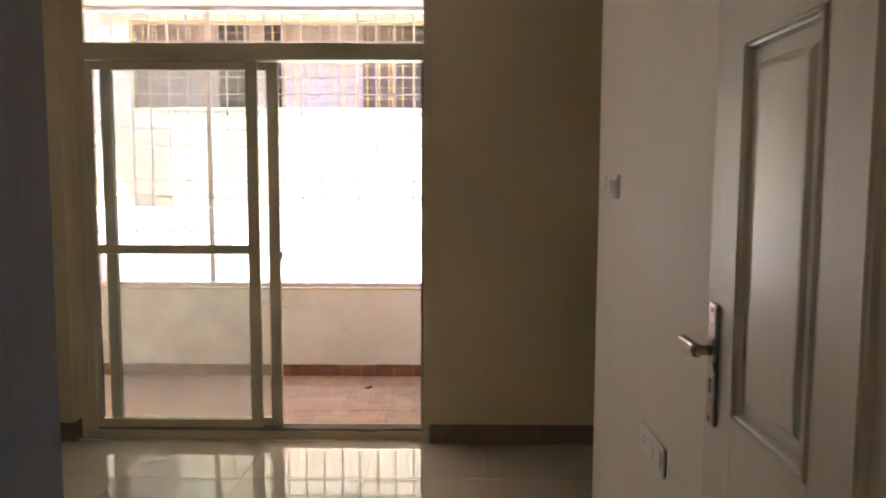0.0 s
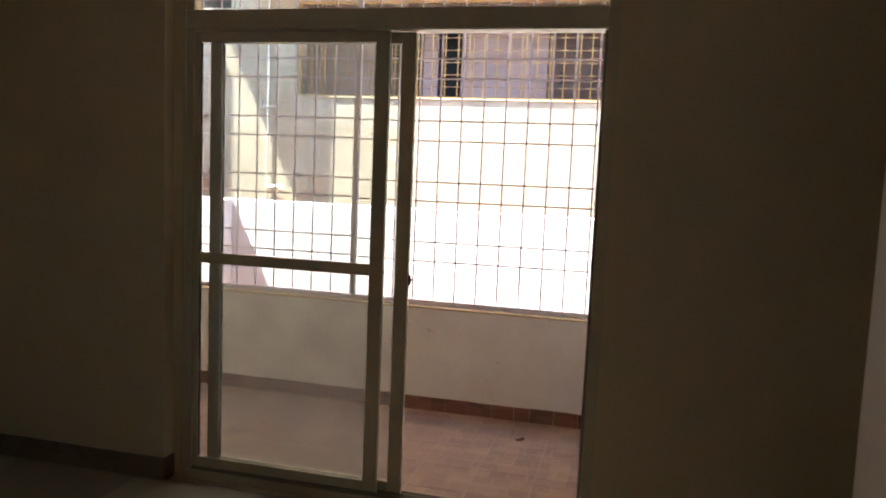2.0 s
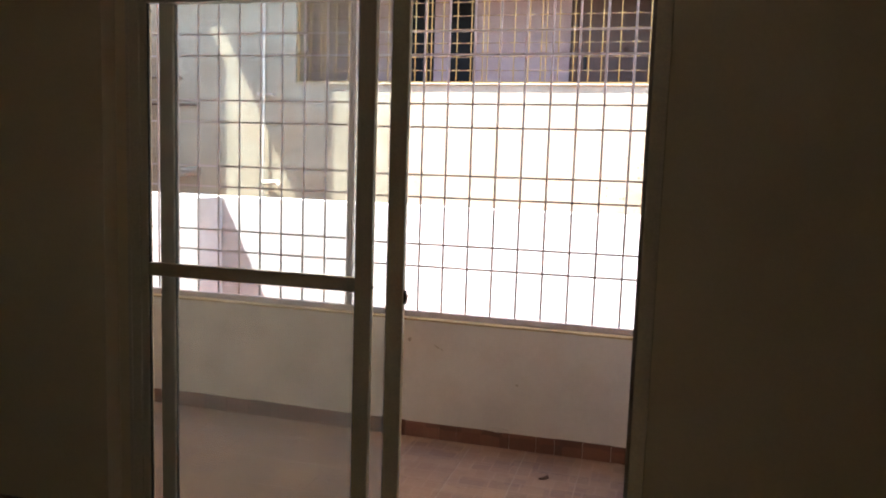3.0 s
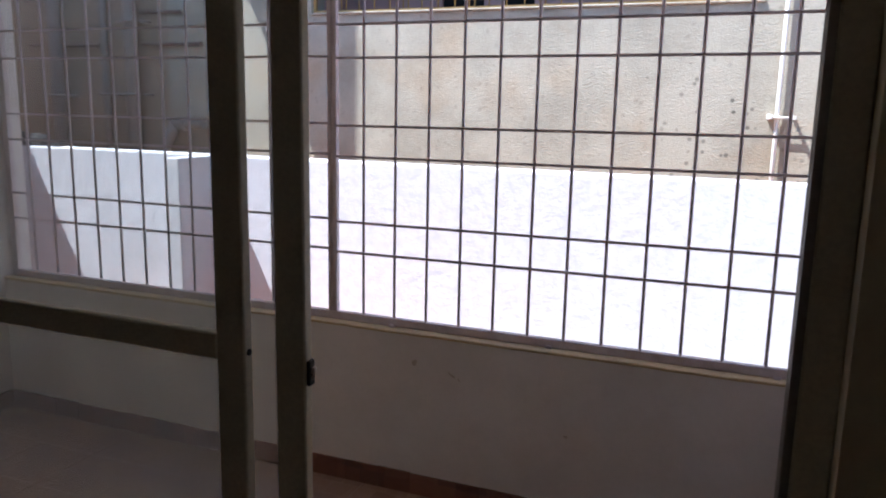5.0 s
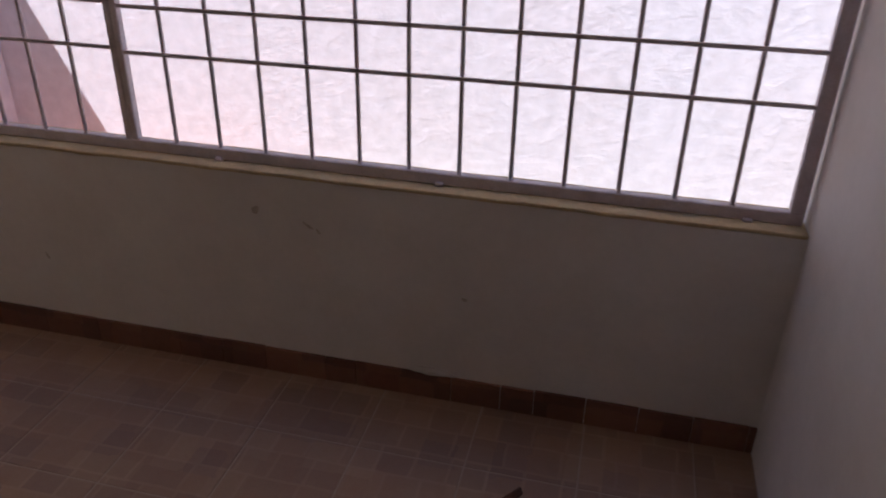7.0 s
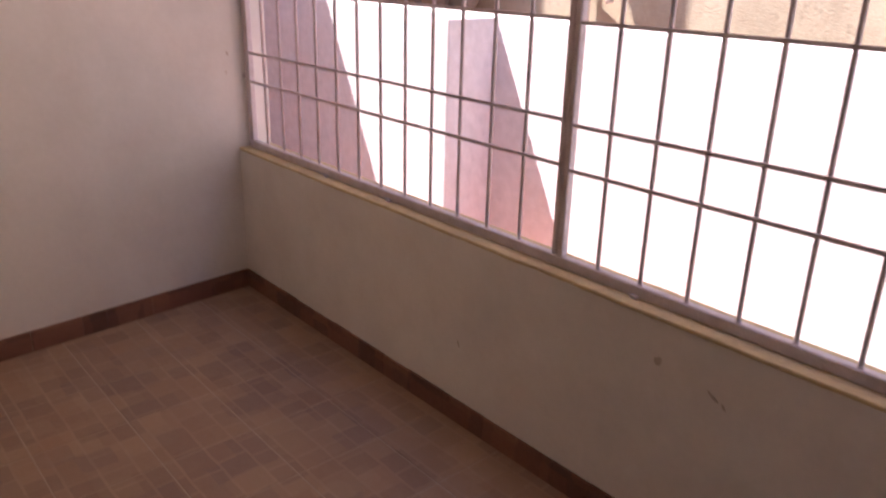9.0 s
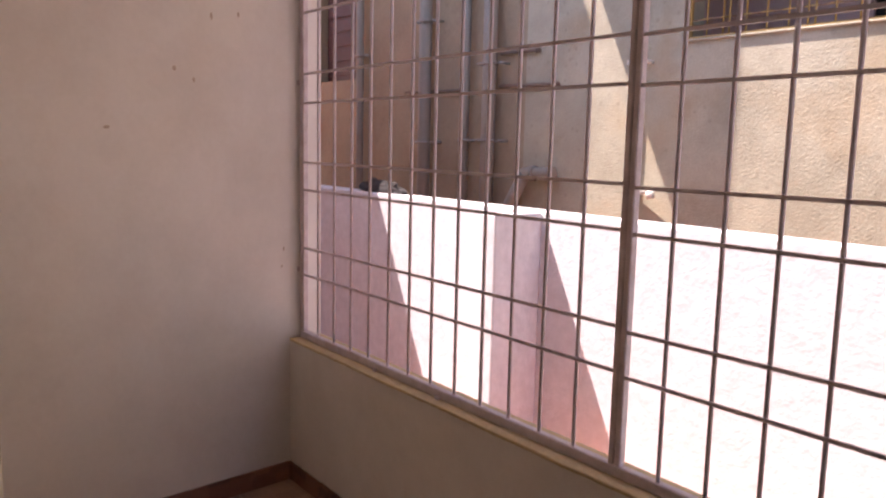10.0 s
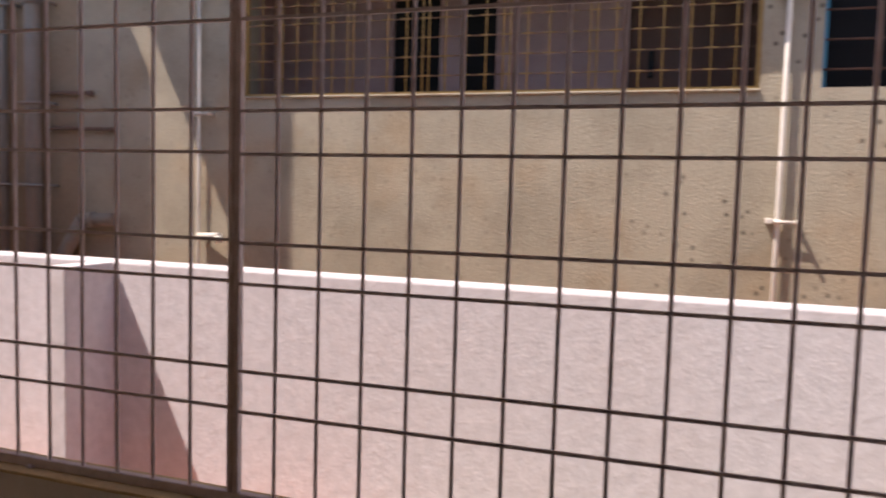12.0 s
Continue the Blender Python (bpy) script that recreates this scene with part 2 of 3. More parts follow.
M_MAUVE = material("mauve_wall_paint", (0.50, 0.36, 0.34), 0.8, spots=(0.42, 0.29, 0.27), scale=3, bump=0.05)
M_YELLOW = material("ochre_grille_paint", (0.46, 0.29, 0.09), 0.5, spots=(0.30, 0.17, 0.06), scale=14, bump=0.05)
M_BROWN = material("brown_door_wood", (0.13, 0.06, 0.035), 0.5, spots=(0.08, 0.035, 0.02), scale=5, bump=0.06, stretch=(1, 1, 0.1))
# maroon taken darker to carry the deep shade on this wing
M_MAROON = material("shade_darkened_maroon", (0.075, 0.02, 0.018), 0.6, spots=(0.045, 0.014, 0.013), scale=6, bump=0.05)
M_BLUE = material("blue_window_paint", (0.05, 0.30, 0.45), 0.4, spots=(0.04, 0.22, 0.34), scale=8, bump=0.03)
M_PVC = material("white_plastic_pipe", (0.78, 0.74, 0.66), 0.4, spots=(0.62, 0.57, 0.48), scale=6, bump=0.02)
M_GREYPIPE = material("grey_plastic_pipe", (0.27, 0.25, 0.22), 0.55, spots=(0.2, 0.18, 0.15), scale=6, bump=0.02)
M_SHEET = material("ribbed_awning_paint", (0.58, 0.50, 0.52), 0.5, spots=(0.5, 0.42, 0.44), scale=5, bump=0.03)
# earth out of sight, its red pushed so bounce warms the boundary wall
M_SOIL = material("bounce_red_earth", (0.64, 0.25, 0.15), 0.95, spots=(0.56, 0.21, 0.12), scale=1.5, bump=0.5, grain=40)
M_RUSTPIPE = material("brown_weathered_pipe", (0.17, 0.115, 0.085), 0.8, spots=(0.11, 0.07, 0.05), scale=9, bump=0.05)
M_RUSTBAR = material("rusty_grille_bar", (0.24, 0.13, 0.07), 0.7, spots=(0.15, 0.08, 0.05), scale=14, bump=0.05)
M_PAPER = material("paper", (0.72, 0.66, 0.52), 0.8, bump=0.02)
M_DEBRIS = material("dry_leaf", (0.10, 0.05, 0.03), 0.9, bump=0.2)
M_SCUFF = material("dried_cement", (0.55, 0.49, 0.44), 0.9, scale=40, bump=0.2)
# dust colour, darkened further for the shade the branch lies in
M_DUSTY = material("dusty_shaded_pipe", (0.27, 0.24, 0.20), 0.9, spots=(0.2, 0.17, 0.14), scale=12, bump=0.1)
M_STAIN = material("rust_stain", (0.60, 0.50, 0.44), 0.85, spots=(0.36, 0.25, 0.2), scale=60, bump=0.05)
M_RAG = material("dark_rag", (0.035, 0.03, 0.03), 0.95, scale=20, bump=0.4)
M_GLASS = glass_material("dusty_glass", 0.09)
# opaque near-black pane stands in for the unlit room behind a window
M_UNLITPANE = material("unlit_interior_pane", (0.012, 0.011, 0.011), 0.5, bump=0)
M_UNLITPANE.node_tree.nodes["Principled BSDF"].inputs["Specular IOR Level"].default_value = 0.12


# ---- mesh helpers ----
def bx(bm, x0, x1, y0, y1, z0, z1, bevel=0.0, segs=1):
    m = Matrix.LocRotScale(((x0 + x1) / 2, (y0 + y1) / 2, (z0 + z1) / 2), None, (x1 - x0, y1 - y0, z1 - z0))
    made = bmesh.ops.create_cube(bm, size=1, matrix=m)["verts"]
    if bevel:
        edges = list({e for v in made for e in v.link_edges})
        bmesh.ops.bevel(bm, geom=edges, offset=bevel, segments=segs, affect="EDGES", profile=0.5)
    return bm


def rod(bm, a, b, r, n=10, r2=None):
    a, b = Vector(a), Vector(b)
    turn = (b - a).to_track_quat("Z", "Y").to_matrix().to_4x4()
    bmesh.ops.create_cone(bm, cap_ends=True, segments=n, radius1=r, radius2=r if r2 is None else r2, depth=(b - a).length, matrix=Matrix.Translation((a + b) / 2) @ turn)
    return bm


def box(x0, x1, y0, y1, z0, z1, bevel=0.0, segs=1):
    return bx(bmesh.new(), x0, x1, y0, y1, z0, z1, bevel, segs)


def tube(a, b, r, n=10, r2=None):
    bm = rod(bmesh.new(), a, b, r, n, r2)
    for f in bm.faces:
        f.smooth = len(f.verts) == 4
    return bm


def part(name, bm, mat, parent=None, label=""):
    me = bpy.data.meshes.new(name)
    bm.to_mesh(me)
    bm.free()
    me.materials.append(mat)
    ob = new(name, me)
    if parent:
        ob.parent = parent
    return tagged(ob, label)


def thing(name, label, category, group="", kind=""):
    return tagged(new(name), label, category, group, kind)


def structure(name, bm, mat, label, category):
    return tagged(part(name, bm, mat), label, category, kind="structure")


def boxes(*rows):
    bm = bmesh.new()
    for r in rows:
        bx(bm, *r)
    return bm


# ---- plan ----
FLOOR, BFLOOR, CEIL = 0.06, 0.0, 2.90
WX0, WX1 = -0.265, 1.714          # the sliding door's opening in the wall
IN, OUT = -1.715, -1.50          # faces of the wall between room and balcony
BL, BR = -1.86, 1.86            # the balcony's end walls
PAR_IN, PAR_OUT, PAR_TOP = -0.06, 0.10, 0.681
XW, YC, YD = 2.45, -2.52, -5.12 # the passage wall, its outer corner, the entrance wall

# room and passage
structure("floor", box(-2.6, 3.7, -7.6, -1.50, -0.25, FLOOR - 0.006), M_GROUT, "beige grout bed under the glossy floor tiles", "floor")
structure("wall_north", boxes((-2.6, WX0, IN, OUT, -0.25, CEIL), (WX1, 3.7, IN, OUT, -0.25, CEIL), (WX0, WX1, IN, OUT, 2.699, CEIL), (WX0, WX1, IN + 0.03, OUT, -0.25, 0.055), (WX0, -0.216, -1.642, OUT, 0.055, 2.699)), M_CREAM, "cream painted wall around the balcony sliding door", "wall")
structure("wall_west", box(-2.75, -2.6, -5.12, OUT, -0.25, CEIL), M_CREAM, "cream painted side wall of the room", "wall")
structure("wall_east", box(3.7, 3.85, -2.67, OUT, -0.25, CEIL), M_CREAM, "cream painted wall of the alcove", "wall")
structure("wall_passage", boxes((XW, XW + 0.15, YD, YC, -0.25, CEIL), (XW + 0.15, 3.7, YC - 0.15, YC, -0.25, CEIL)), M_WHITE_ROOM, "pale painted wall with switch and socket plates", "wall")
structure("wall_entrance", boxes((-2.6, 1.36, YD - 0.15, YD, -0.25, CEIL), (1.36, 2.46, YD - 0.15, YD, 2.16, CEIL), (2.46, 2.60, YD - 0.15, YD, -0.25, CEIL)), M_WHITE_ROOM, "pale painted wall with the bedroom doorway", "wall")
# the gap in the east side is an unseen opening added for skylight
structure("wall_hall", boxes((0.3, 0.45, -7.45, YD - 0.15, -0.25, CEIL), (3.2, 3.35, -7.45, -7.25, -0.25, CEIL), (3.2, 3.35, -6.85, YD - 0.15, -0.25, CEIL), (3.2, 3.35, -7.25, -6.85, -0.25, 1.15), (3.2, 3.35, -7.25, -6.85, 2.1, CEIL), (0.3, 3.35, -7.6, -7.45, -0.25, CEIL), (2.60, 3.2, YD - 0.15, YD, -0.25, CEIL)), M_WHITE_ROOM, "pale painted walls of the hall behind the doorway", "wall")
structure("ceiling", box(-2.75, 3.85, -7.6, OUT, CEIL, CEIL + 0.15), M_CEIL, "white painted ceiling", "ceiling")

# room skirting
def skirting(name, rows):
    sk = tagged(new(name), "brown glazed skirting tiles along the wall", "skirting", kind="structure")
    for r in rows:
        part("tile", box(*r, 0.002), M_BASE, sk)
def run(a, b, step):
    out, x = [], a
    while x < b - 0.01:
        out.append((x, min(x + step - 0.002, b)))
        x += step
    return out
skirting("baseboard", [(a, b, IN - 0.012, IN, FLOOR - 0.004, FLOOR + 0.105) for a, b in run(-2.6, WX0 + 0.012, 0.6)] + [(WX0, WX0 + 0.012, IN, -1.642, FLOOR - 0.004, FLOOR + 0.105)] + [(a, b, IN - 0.012, IN, FLOOR - 0.004, FLOOR + 0.105) for a, b in run(WX1 - 0.012, 3.69, 0.6)])

# balcony
structure("balcony_slab", box(BL - 0.2, BR + 0.2, OUT, PAR_OUT, -0.25, BFLOOR - 0.0015), M_PALEGROUT, "cement bed under the balcony tiles", "floor")
structure("balcony_ceiling", box(BL - 0.2, BR + 0.2, OUT, PAR_OUT + 0.004, 2.78, CEIL), M_CEIL, "white painted balcony ceiling slab", "ceiling")
def end_wall_x(y):
    """The inner face of the end wall, which stands a little out of square."""
    return BL + 0.082 * max(0.0, PAR_IN - y)
bm = boxes((BL - 0.15, BL, OUT, PAR_IN, -0.25, 2.78), (BL - 0.15, BL, PAR_IN, PAR_OUT, -0.25, 2.78))
for v in bm.verts:
    if v.co.x > BL - 0.01:
        v.co.x = end_wall_x(v.co.y)
structure("wall_balcony_west", bm, M_BALCONY, "off-white painted balcony end wall with faint stains", "wall")
structure("wall_balcony_east", box(BR, BR + 0.15, OUT, PAR_OUT, -0.25, 2.78), M_BALCONY, "off-white painted balcony end wall", "wall")
structure("parapet", box(BL, BR, PAR_IN, PAR_OUT, -0.25, PAR_TOP - 0.012), M_BALCONY, "off-white painted low balcony wall with scuffs", "wall")
bm = box(BL + 0.001, BR - 0.001, PAR_IN - 0.004, PAR_OUT, PAR_TOP - 0.012, PAR_TOP, 0.004, 2)
bmesh.ops.subdivide_edges(bm, edges=[e for e in bm.edges if abs(e.verts[0].co.x - e.verts[1].co.x) > 1], cuts=90)
for v in bm.verts:
    v.co.y += 0.004 * noise.noise(v.co * 9)
    v.co.z += 0.002 * noise.noise(v.co * 14)
structure("parapet_coping", bm, M_LEDGE, "raw ochre plaster edge on the low wall", "coping")
structure("balcony_outer_wall", boxes((BL - 6, BL - 0.15, OUT, PAR_OUT, -0.6, CEIL), (BR + 0.15, BR + 6, OUT, PAR_OUT, -0.6, CEIL)), M_BALCONY, "painted outer wall of the house beside the balcony", "wall")

# grounds and boundary wall
# level set just below sight, high enough to strengthen the bounce
structure("ground", box(-400, 400, -400, 400, -0.75, -0.17), M_SOIL, "unseen earth ground between the houses, reddened for its bounce", "ground")
# strip out of sight, added so the wall's right half gets greyer bounce
structure("bounce_apron", box(-0.1, 9, PAR_OUT + 0.002, 1.37, -0.3, -0.16, 0.004), M_CEMENT, "unseen grey strip added to cool the bounce on the boundary wall", "pavement")
CW, CT = 1.37, 1.228
structure("boundary_wall", box(-9, 9, CW, CW + 0.15, -0.65, CT, 0.012, 2), M_COMPOUND, "whitewashed rough plaster boundary wall", "wall")
structure("buttress", box(-1.80, -1.68, 1.03, CW, -0.65, CT - 0.003, 0.01, 2), M_COMPOUND, "whitewashed plaster buttress of the boundary wall", "wall")


# ---- sliding door ----
def sliding_door():
    d = thing("sliding_door", "ivory aluminium sliding door with dusty glass, one half open", "sliding door")
    y0, y1 = -1.653, -1.56
    x0, x1, z0, z1 = -0.215, 1.715, 0.058, 2.70
    xl, xr = x0 + 0.018, x1 - 0.05
    jamb = part("frame_jamb", box(x0, xl, y0, y1, z0, z1, 0.003), M_ALU, d)
    part("jamb_cover", box(xl, x0 + 0.058, y0, -1.6445, z0 + 0.045, z1 - 0.045, 0.002), M_ALU, jamb)
    part("frame_jamb", box(xr, x1, y0, y1, z0, z1, 0.003), M_ALU, d)
    part("frame_head", box(xl, xr, y0, y1, z1 - 0.045, z1, 0.003), M_ALU, d)
    tr = part("transom", box(xl, xr, y0 - 0.004, y1, 2.145, 2.235, 0.003), M_ALU, d)
    part("transom_lip", box(xl, xr, y0 - 0.010, y0 - 0.004, 2.15, 2.165, 0.001), M_ALU, tr)
    sill = part("sill_track", box(xl, xr, y0 - 0.004, y1, z0, z0 + 0.045, 0.003), M_ALU, d)
    for y in (-1.648, -1.614, -1.580):
        part("rail", box(xl, xr, y - 0.003, y + 0.003, z0 + 0.045, z0 + 0.062), M_TRACK, sill)
    for y in (-1.648, -1.626, -1.602, -1.580):
        part("jamb_groove", box(xr - 0.012, xr, y - 0.003, y + 0.003, 0.12, 2.14), M_TRACK, d)
    part("fixed_pane", box(xl + 0.001, xr - 0.002, -1.612, -1.608, 2.237, z1 - 0.047), M_GLASS, d).visible_shadow = False
    # the two panels, both standing over the same half
    for nm, yc, a, b, rail in (("front_panel", -1.629, -0.195, 0.766, True), ("rear_panel", -1.599, -0.100, 0.873, False)):
        p = part(nm, box(a, a + 0.062, yc - 0.0125, yc + 0.0125, 0.108, 2.142, 0.003), M_ALU, d)
        part("stile", box(b - 0.062, b, yc - 0.0125, yc + 0.0125, 0.108, 2.142, 0.003), M_ALU, p)
        part("top_rail", box(a + 0.062, b - 0.062, yc - 0.0115, yc + 0.0115, 2.095, 2.142, 0.003), M_ALU, p)
        part("bottom_rail", box(a + 0.062, b - 0.062, yc - 0.0115, yc + 0.0115, 0.108, 0.165, 0.003), M_ALU, p)
        if rail:
            part("middle_rail", box(a + 0.062, b - 0.062, yc - 0.0115, yc + 0.0115, 1.095, 1.145, 0.003), M_ALU, p)
        for s, t in ((0.165, 1.095), (1.145, 2.095)) if rail else ((0.165, 2.095),):
            part("gasket", boxes((a + 0.062, a + 0.066, yc - 0.006, yc + 0.006, s, t), (b - 0.066, b - 0.062, yc - 0.006, yc + 0.006, s, t)), M_RUBBER, p)
            part("pane", box(a + 0.066, b - 0.066, yc - 0.002, yc + 0.002, s, t), M_GLASS, p).visible_shadow = False
        if not rail:
            k = part("lock_case", box(b, b + 0.008, yc - 0.009, yc + 0.009, 1.06, 1.108, 0.003, 2), M_DARK, p)
            part("catch", tube((b + 0.008, yc, 1.072), (b + 0.012, yc, 1.095), 0.004, 8), M_STEEL, k)
        else:
            # near-black disc in place of the shade inside a keyhole
            part("keyhole", tube((b - 0.001, yc, 1.115), (b + 0.003, yc, 1.115), 0.006, 10), M_DARK, p)
sliding_door()


# ---- balcony grille ----
def grille():
    g = thing("window_grille", "purple-brown painted steel bar grille on the low balcony wall", "grille")
    top = 2.778
    part("bottom_frame", box(-1.852, 1.850, -0.013, 0.013, PAR_TOP, PAR_TOP + 0.033, 0.003), M_BAR, g)
    part("top_frame", box(-1.852, 1.852, -0.013, 0.013, top - 0.028, top, 0.003), M_BAR, g)
    for x in (-1.834, 1.832):
        part("side_frame", box(x - 0.018, x + 0.018, -0.013, 0.013, PAR_TOP + 0.033, top - 0.028, 0.003), M_BAR, g)
    part("post", box(-0.020, 0.0, -0.013, 0.013, PAR_TOP + 0.033, top - 0.028, 0.003), M_BAR, g)
    part("post", box(0.001, 0.021, -0.013, 0.013, PAR_TOP + 0.033, top - 0.028, 0.003), M_BAR, g)
    rng = random.Random(3)
    for k in range(1, 13):
        for x in (0.14 * k, -0.14 * k - 0.02):
            lean = rng.uniform(-0.002, 0.002)
            part("bar", tube((x, 0.0, PAR_TOP + 0.02), (x + lean, 0.0, top - 0.02), 0.0062, 8), M_BAR, g)
            part("weld_or_highlight", tube((x, 0, PAR_TOP + 0.030), (x, 0, PAR_TOP + 0.039), 0.009, 8, 0.006), M_BAR, g)
    for j, z in enumerate((0.978, 1.103, 1.366, 1.489, 1.750, 1.877, 2.137, 2.262, 2.524, 2.649)):
        part("crossbar", box(-1.816, -0.020, -0.0105, -0.0045, z - 0.0052, z + 0.0052), M_BAR, g)
        # the bars of the other half hang lower where they meet the post
        drop = (0.010, 0.010, 0.008, 0.008, 0.006, 0.006, 0, 0, 0, 0)[j]
        bm = box(0.021, 1.814, -0.0105, -0.0045, z - 0.0052, z + 0.0052)
        for v in bm.verts:
            v.co.z -= drop * (1.814 - v.co.x) / 1.793
        part("crossbar", bm, M_BAR, g)
    for x in (-1.2, -0.79, 0.28, 0.93, 1.72):
        part("fixing_clip", box(x - 0.012, x + 0.012, -0.026, -0.013, PAR_TOP - 0.002, PAR_TOP + 0.010, 0.003), M_BAR, g)
    for z in (1.83, 0.99):
        part("fixing_clip", box(-1.862, -1.852, -0.022, -0.005, z, z + 0.022, 0.003), M_BAR, g)
grille()


# ---- entrance door ----
def panel_door():
    d = thing("panel_door", "pale painted panelled wooden door standing open against the wall", "door")
    x0, x1, ya, yb, z0, z1 = 2.36, 2.398, -5.06, -4.20, FLOOR + 0.012, 2.12
    leaf = bmesh.new()
    rows = [(0.20, 0.78), (1.045, 1.785), (1.90, 2.03)]
    cols = [(-5.0, -4.808), (-4.675, -4.355)]
    ys = [ya, cols[0][0], cols[0][1], cols[1][0], cols[1][1], yb]
    for i in (0, 2, 4):
        bx(leaf, x0, x1, ys[i], ys[i + 1], z0, z1, 0.002)
    for c in cols:
        z = z0
        for a, b in rows:
            bx(leaf, x0, x1, c[0], c[1], z, a)
            z = b
        bx(leaf, x0, x1, c[0], c[1], z, z1)
    lf = part("leaf", leaf, M_DOOR, d)
    for c in cols:
        for a, b in rows:
            bm = bmesh.new()
            prof = [(0.002, 0.0), (-0.005, 0.003), (-0.006, 0.010), (-0.001, 0.013), (0.001, 0.018), (0.010, 0.023), (0.0105, 0.050), (0.004, 0.060), (0.003, 0.066)]
            rings = []
            for dx, s in prof:
                rings.append([bm.verts.new((x0 + dx, c[0] + s, a + s)), bm.verts.new((x0 + dx, c[1] - s, a + s)), bm.verts.new((x0 + dx, c[1] - s, b - s)), bm.verts.new((x0 + dx, c[0] + s, b - s))])
            for p, q in zip(rings, rings[1:]):
                for i in range(4):
                    bm.faces.new((p[i], p[(i + 1) % 4], q[(i + 1) % 4], q[i]))
            bm.faces.new(rings[-1])
            bx(bm, x0 + 0.019, x1 - 0.001, c[0], c[1], a, b)
            bmesh.ops.recalc_face_normals(bm, faces=bm.faces)
            part("raised_panel", bm, M_DOOR, lf)
    h = part("lock_plate", box(x0 - 0.010, x0, -4.282, -4.236, 1.005, 1.265, 0.006, 2), M_STEEL, d, "brushed steel lock plate")
    hd = bmesh.new()
    rod(hd, (x0 - 0.007, -4.258, 1.165), (x0 - 0.038, -4.258, 1.165), 0.011, 12)
    bx(hd, x0 - 0.052, x0 - 0.034, -4.270, -4.166, 1.151, 1.179, 0.004, 2)
    part("lever_handle", hd, M_STEEL, h)
    # raised near-black plate stands for the keyhole's inner shade
    part("keyhole", box(x0 - 0.012, x0 - 0.010, -4.264, -4.254, 1.075, 1.105, 0.0005), M_DARK, h)
    for z in (1.02, 1.25):
        part("screw", tube((x0 - 0.0115, -4.258, z), (x0 - 0.009, -4.258, z), 0.005, 10), M_DARK, h)
    for z in (0.3, 1.1, 1.9):
        part("hinge", tube((x0 - 0.004, ya - 0.006, z - 0.05), (x0 - 0.004, ya - 0.006, z + 0.05), 0.007, 10), M_STEEL, d)
panel_door()
fr = tagged(new("door_frame"), "grey-painted wooden frame of the bedroom doorway", "door frame", kind="structure")
part("jamb", box(1.36, 1.42, YD - 0.16, YD + 0.012, FLOOR, 2.16, 0.004), M_FRAME, fr)
part("jamb", box(2.40, 2.46, YD - 0.16, YD + 0.012, FLOOR, 2.16, 0.004), M_FRAME, fr)
part("head", box(1.42, 2.40, YD - 0.16, YD + 0.012, 2.10, 2.16, 0.004), M_FRAME, fr)


# ---- switch and socket plates ----
def wall_plate(name, label, y, z, w, h, rockers, holes):
    p = thing(name, label, "switch" if rockers == 2 and not holes else "socket")
    part("plate", box(XW - 0.010, XW, y - w / 2, y + w / 2, z - h / 2, z + h / 2, 0.003, 2), M_PLASTIC, p)
    n = rockers + (1 if holes else 0)
    cell = (w - 0.03) / n
    for i in range(rockers):
        c = y - w / 2 + 0.015 + cell * (i + 0.5)
        part("rocker", box(XW - 0.014, XW - 0.010, c - cell * 0.42, c + cell * 0.42, z - h * 0.3, z + h * 0.3, 0.002), M_PLASTIC, p)
    if holes:
        c = y + w / 2 - 0.015 - cell * 0.5
        for dy, dz in ((-0.011, -0.008), (0.011, -0.008), (0, 0.012)):
            # socket holes are near-black discs, their shade given by colour
            part("hole", tube((XW - 0.0108, c + dy, z + dz), (XW - 0.0095, c + dy, z + dz), 0.004, 8), M_DARK, p)
    else:
        part("indicator", box(XW - 0.015, XW - 0.014, y + w * 0.28, y + w * 0.33, z - 0.006, z + 0.004), M_DARK, p)
wall_plate("switch_plate", "white plastic switch plate on the pale wall", -2.81, 1.49, 0.23, 0.09, 2, False)
wall_plate("socket_plate", "white plastic socket plate low on the pale wall", -3.49, 0.675, 0.27, 0.09, 2, True)

# bits on the floors
pp = bmesh.new()
bx(pp, -0.05, 0.05, -0.004, 0.004, 0, 0.003)
pp.transform(pose(0.30, -2.02, FLOOR, 0, 0, 26))
tagged(part("paper_strip", pp, M_PAPER), "thin pale strip of paper lying on the floor", "litter")
lf = bmesh.new()
bmesh.ops.create_icosphere(lf, subdivisions=2, radius=1)
for v in lf.verts:
    v.co = Vector((v.co.x * 0.034, v.co.y * 0.012, max(0, v.co.z) * 0.014)) * (1 + 0.4 * noise.noise(v.co * 2))
    v.co.y += v.co.x * v.co.x * 9
lf.transform(pose(1.24, -0.40, BFLOOR, 0, 0, 50))
tagged(part("dry_leaf", lf, M_DEBRIS), "curled dark dry leaf on the balcony tiles", "leaf")
cm = bmesh.new()
bmesh.ops.create_icosphere(cm, subdivisions=3, radius=1)
for v in cm.verts:
    v.co = Vector((v.co.x * 0.07, v.co.y * 0.008, v.co.z * 0.014)) * (1 + 0.3 * noise.noise(v.co * 3))
cm.transform(Matrix.Translation((0.93, PAR_IN - 0.004, BFLOOR + 0.095)))
tagged(part("cement_dab", cm, M_BALCONY), "dab of cement above the skirting tiles", "cement")


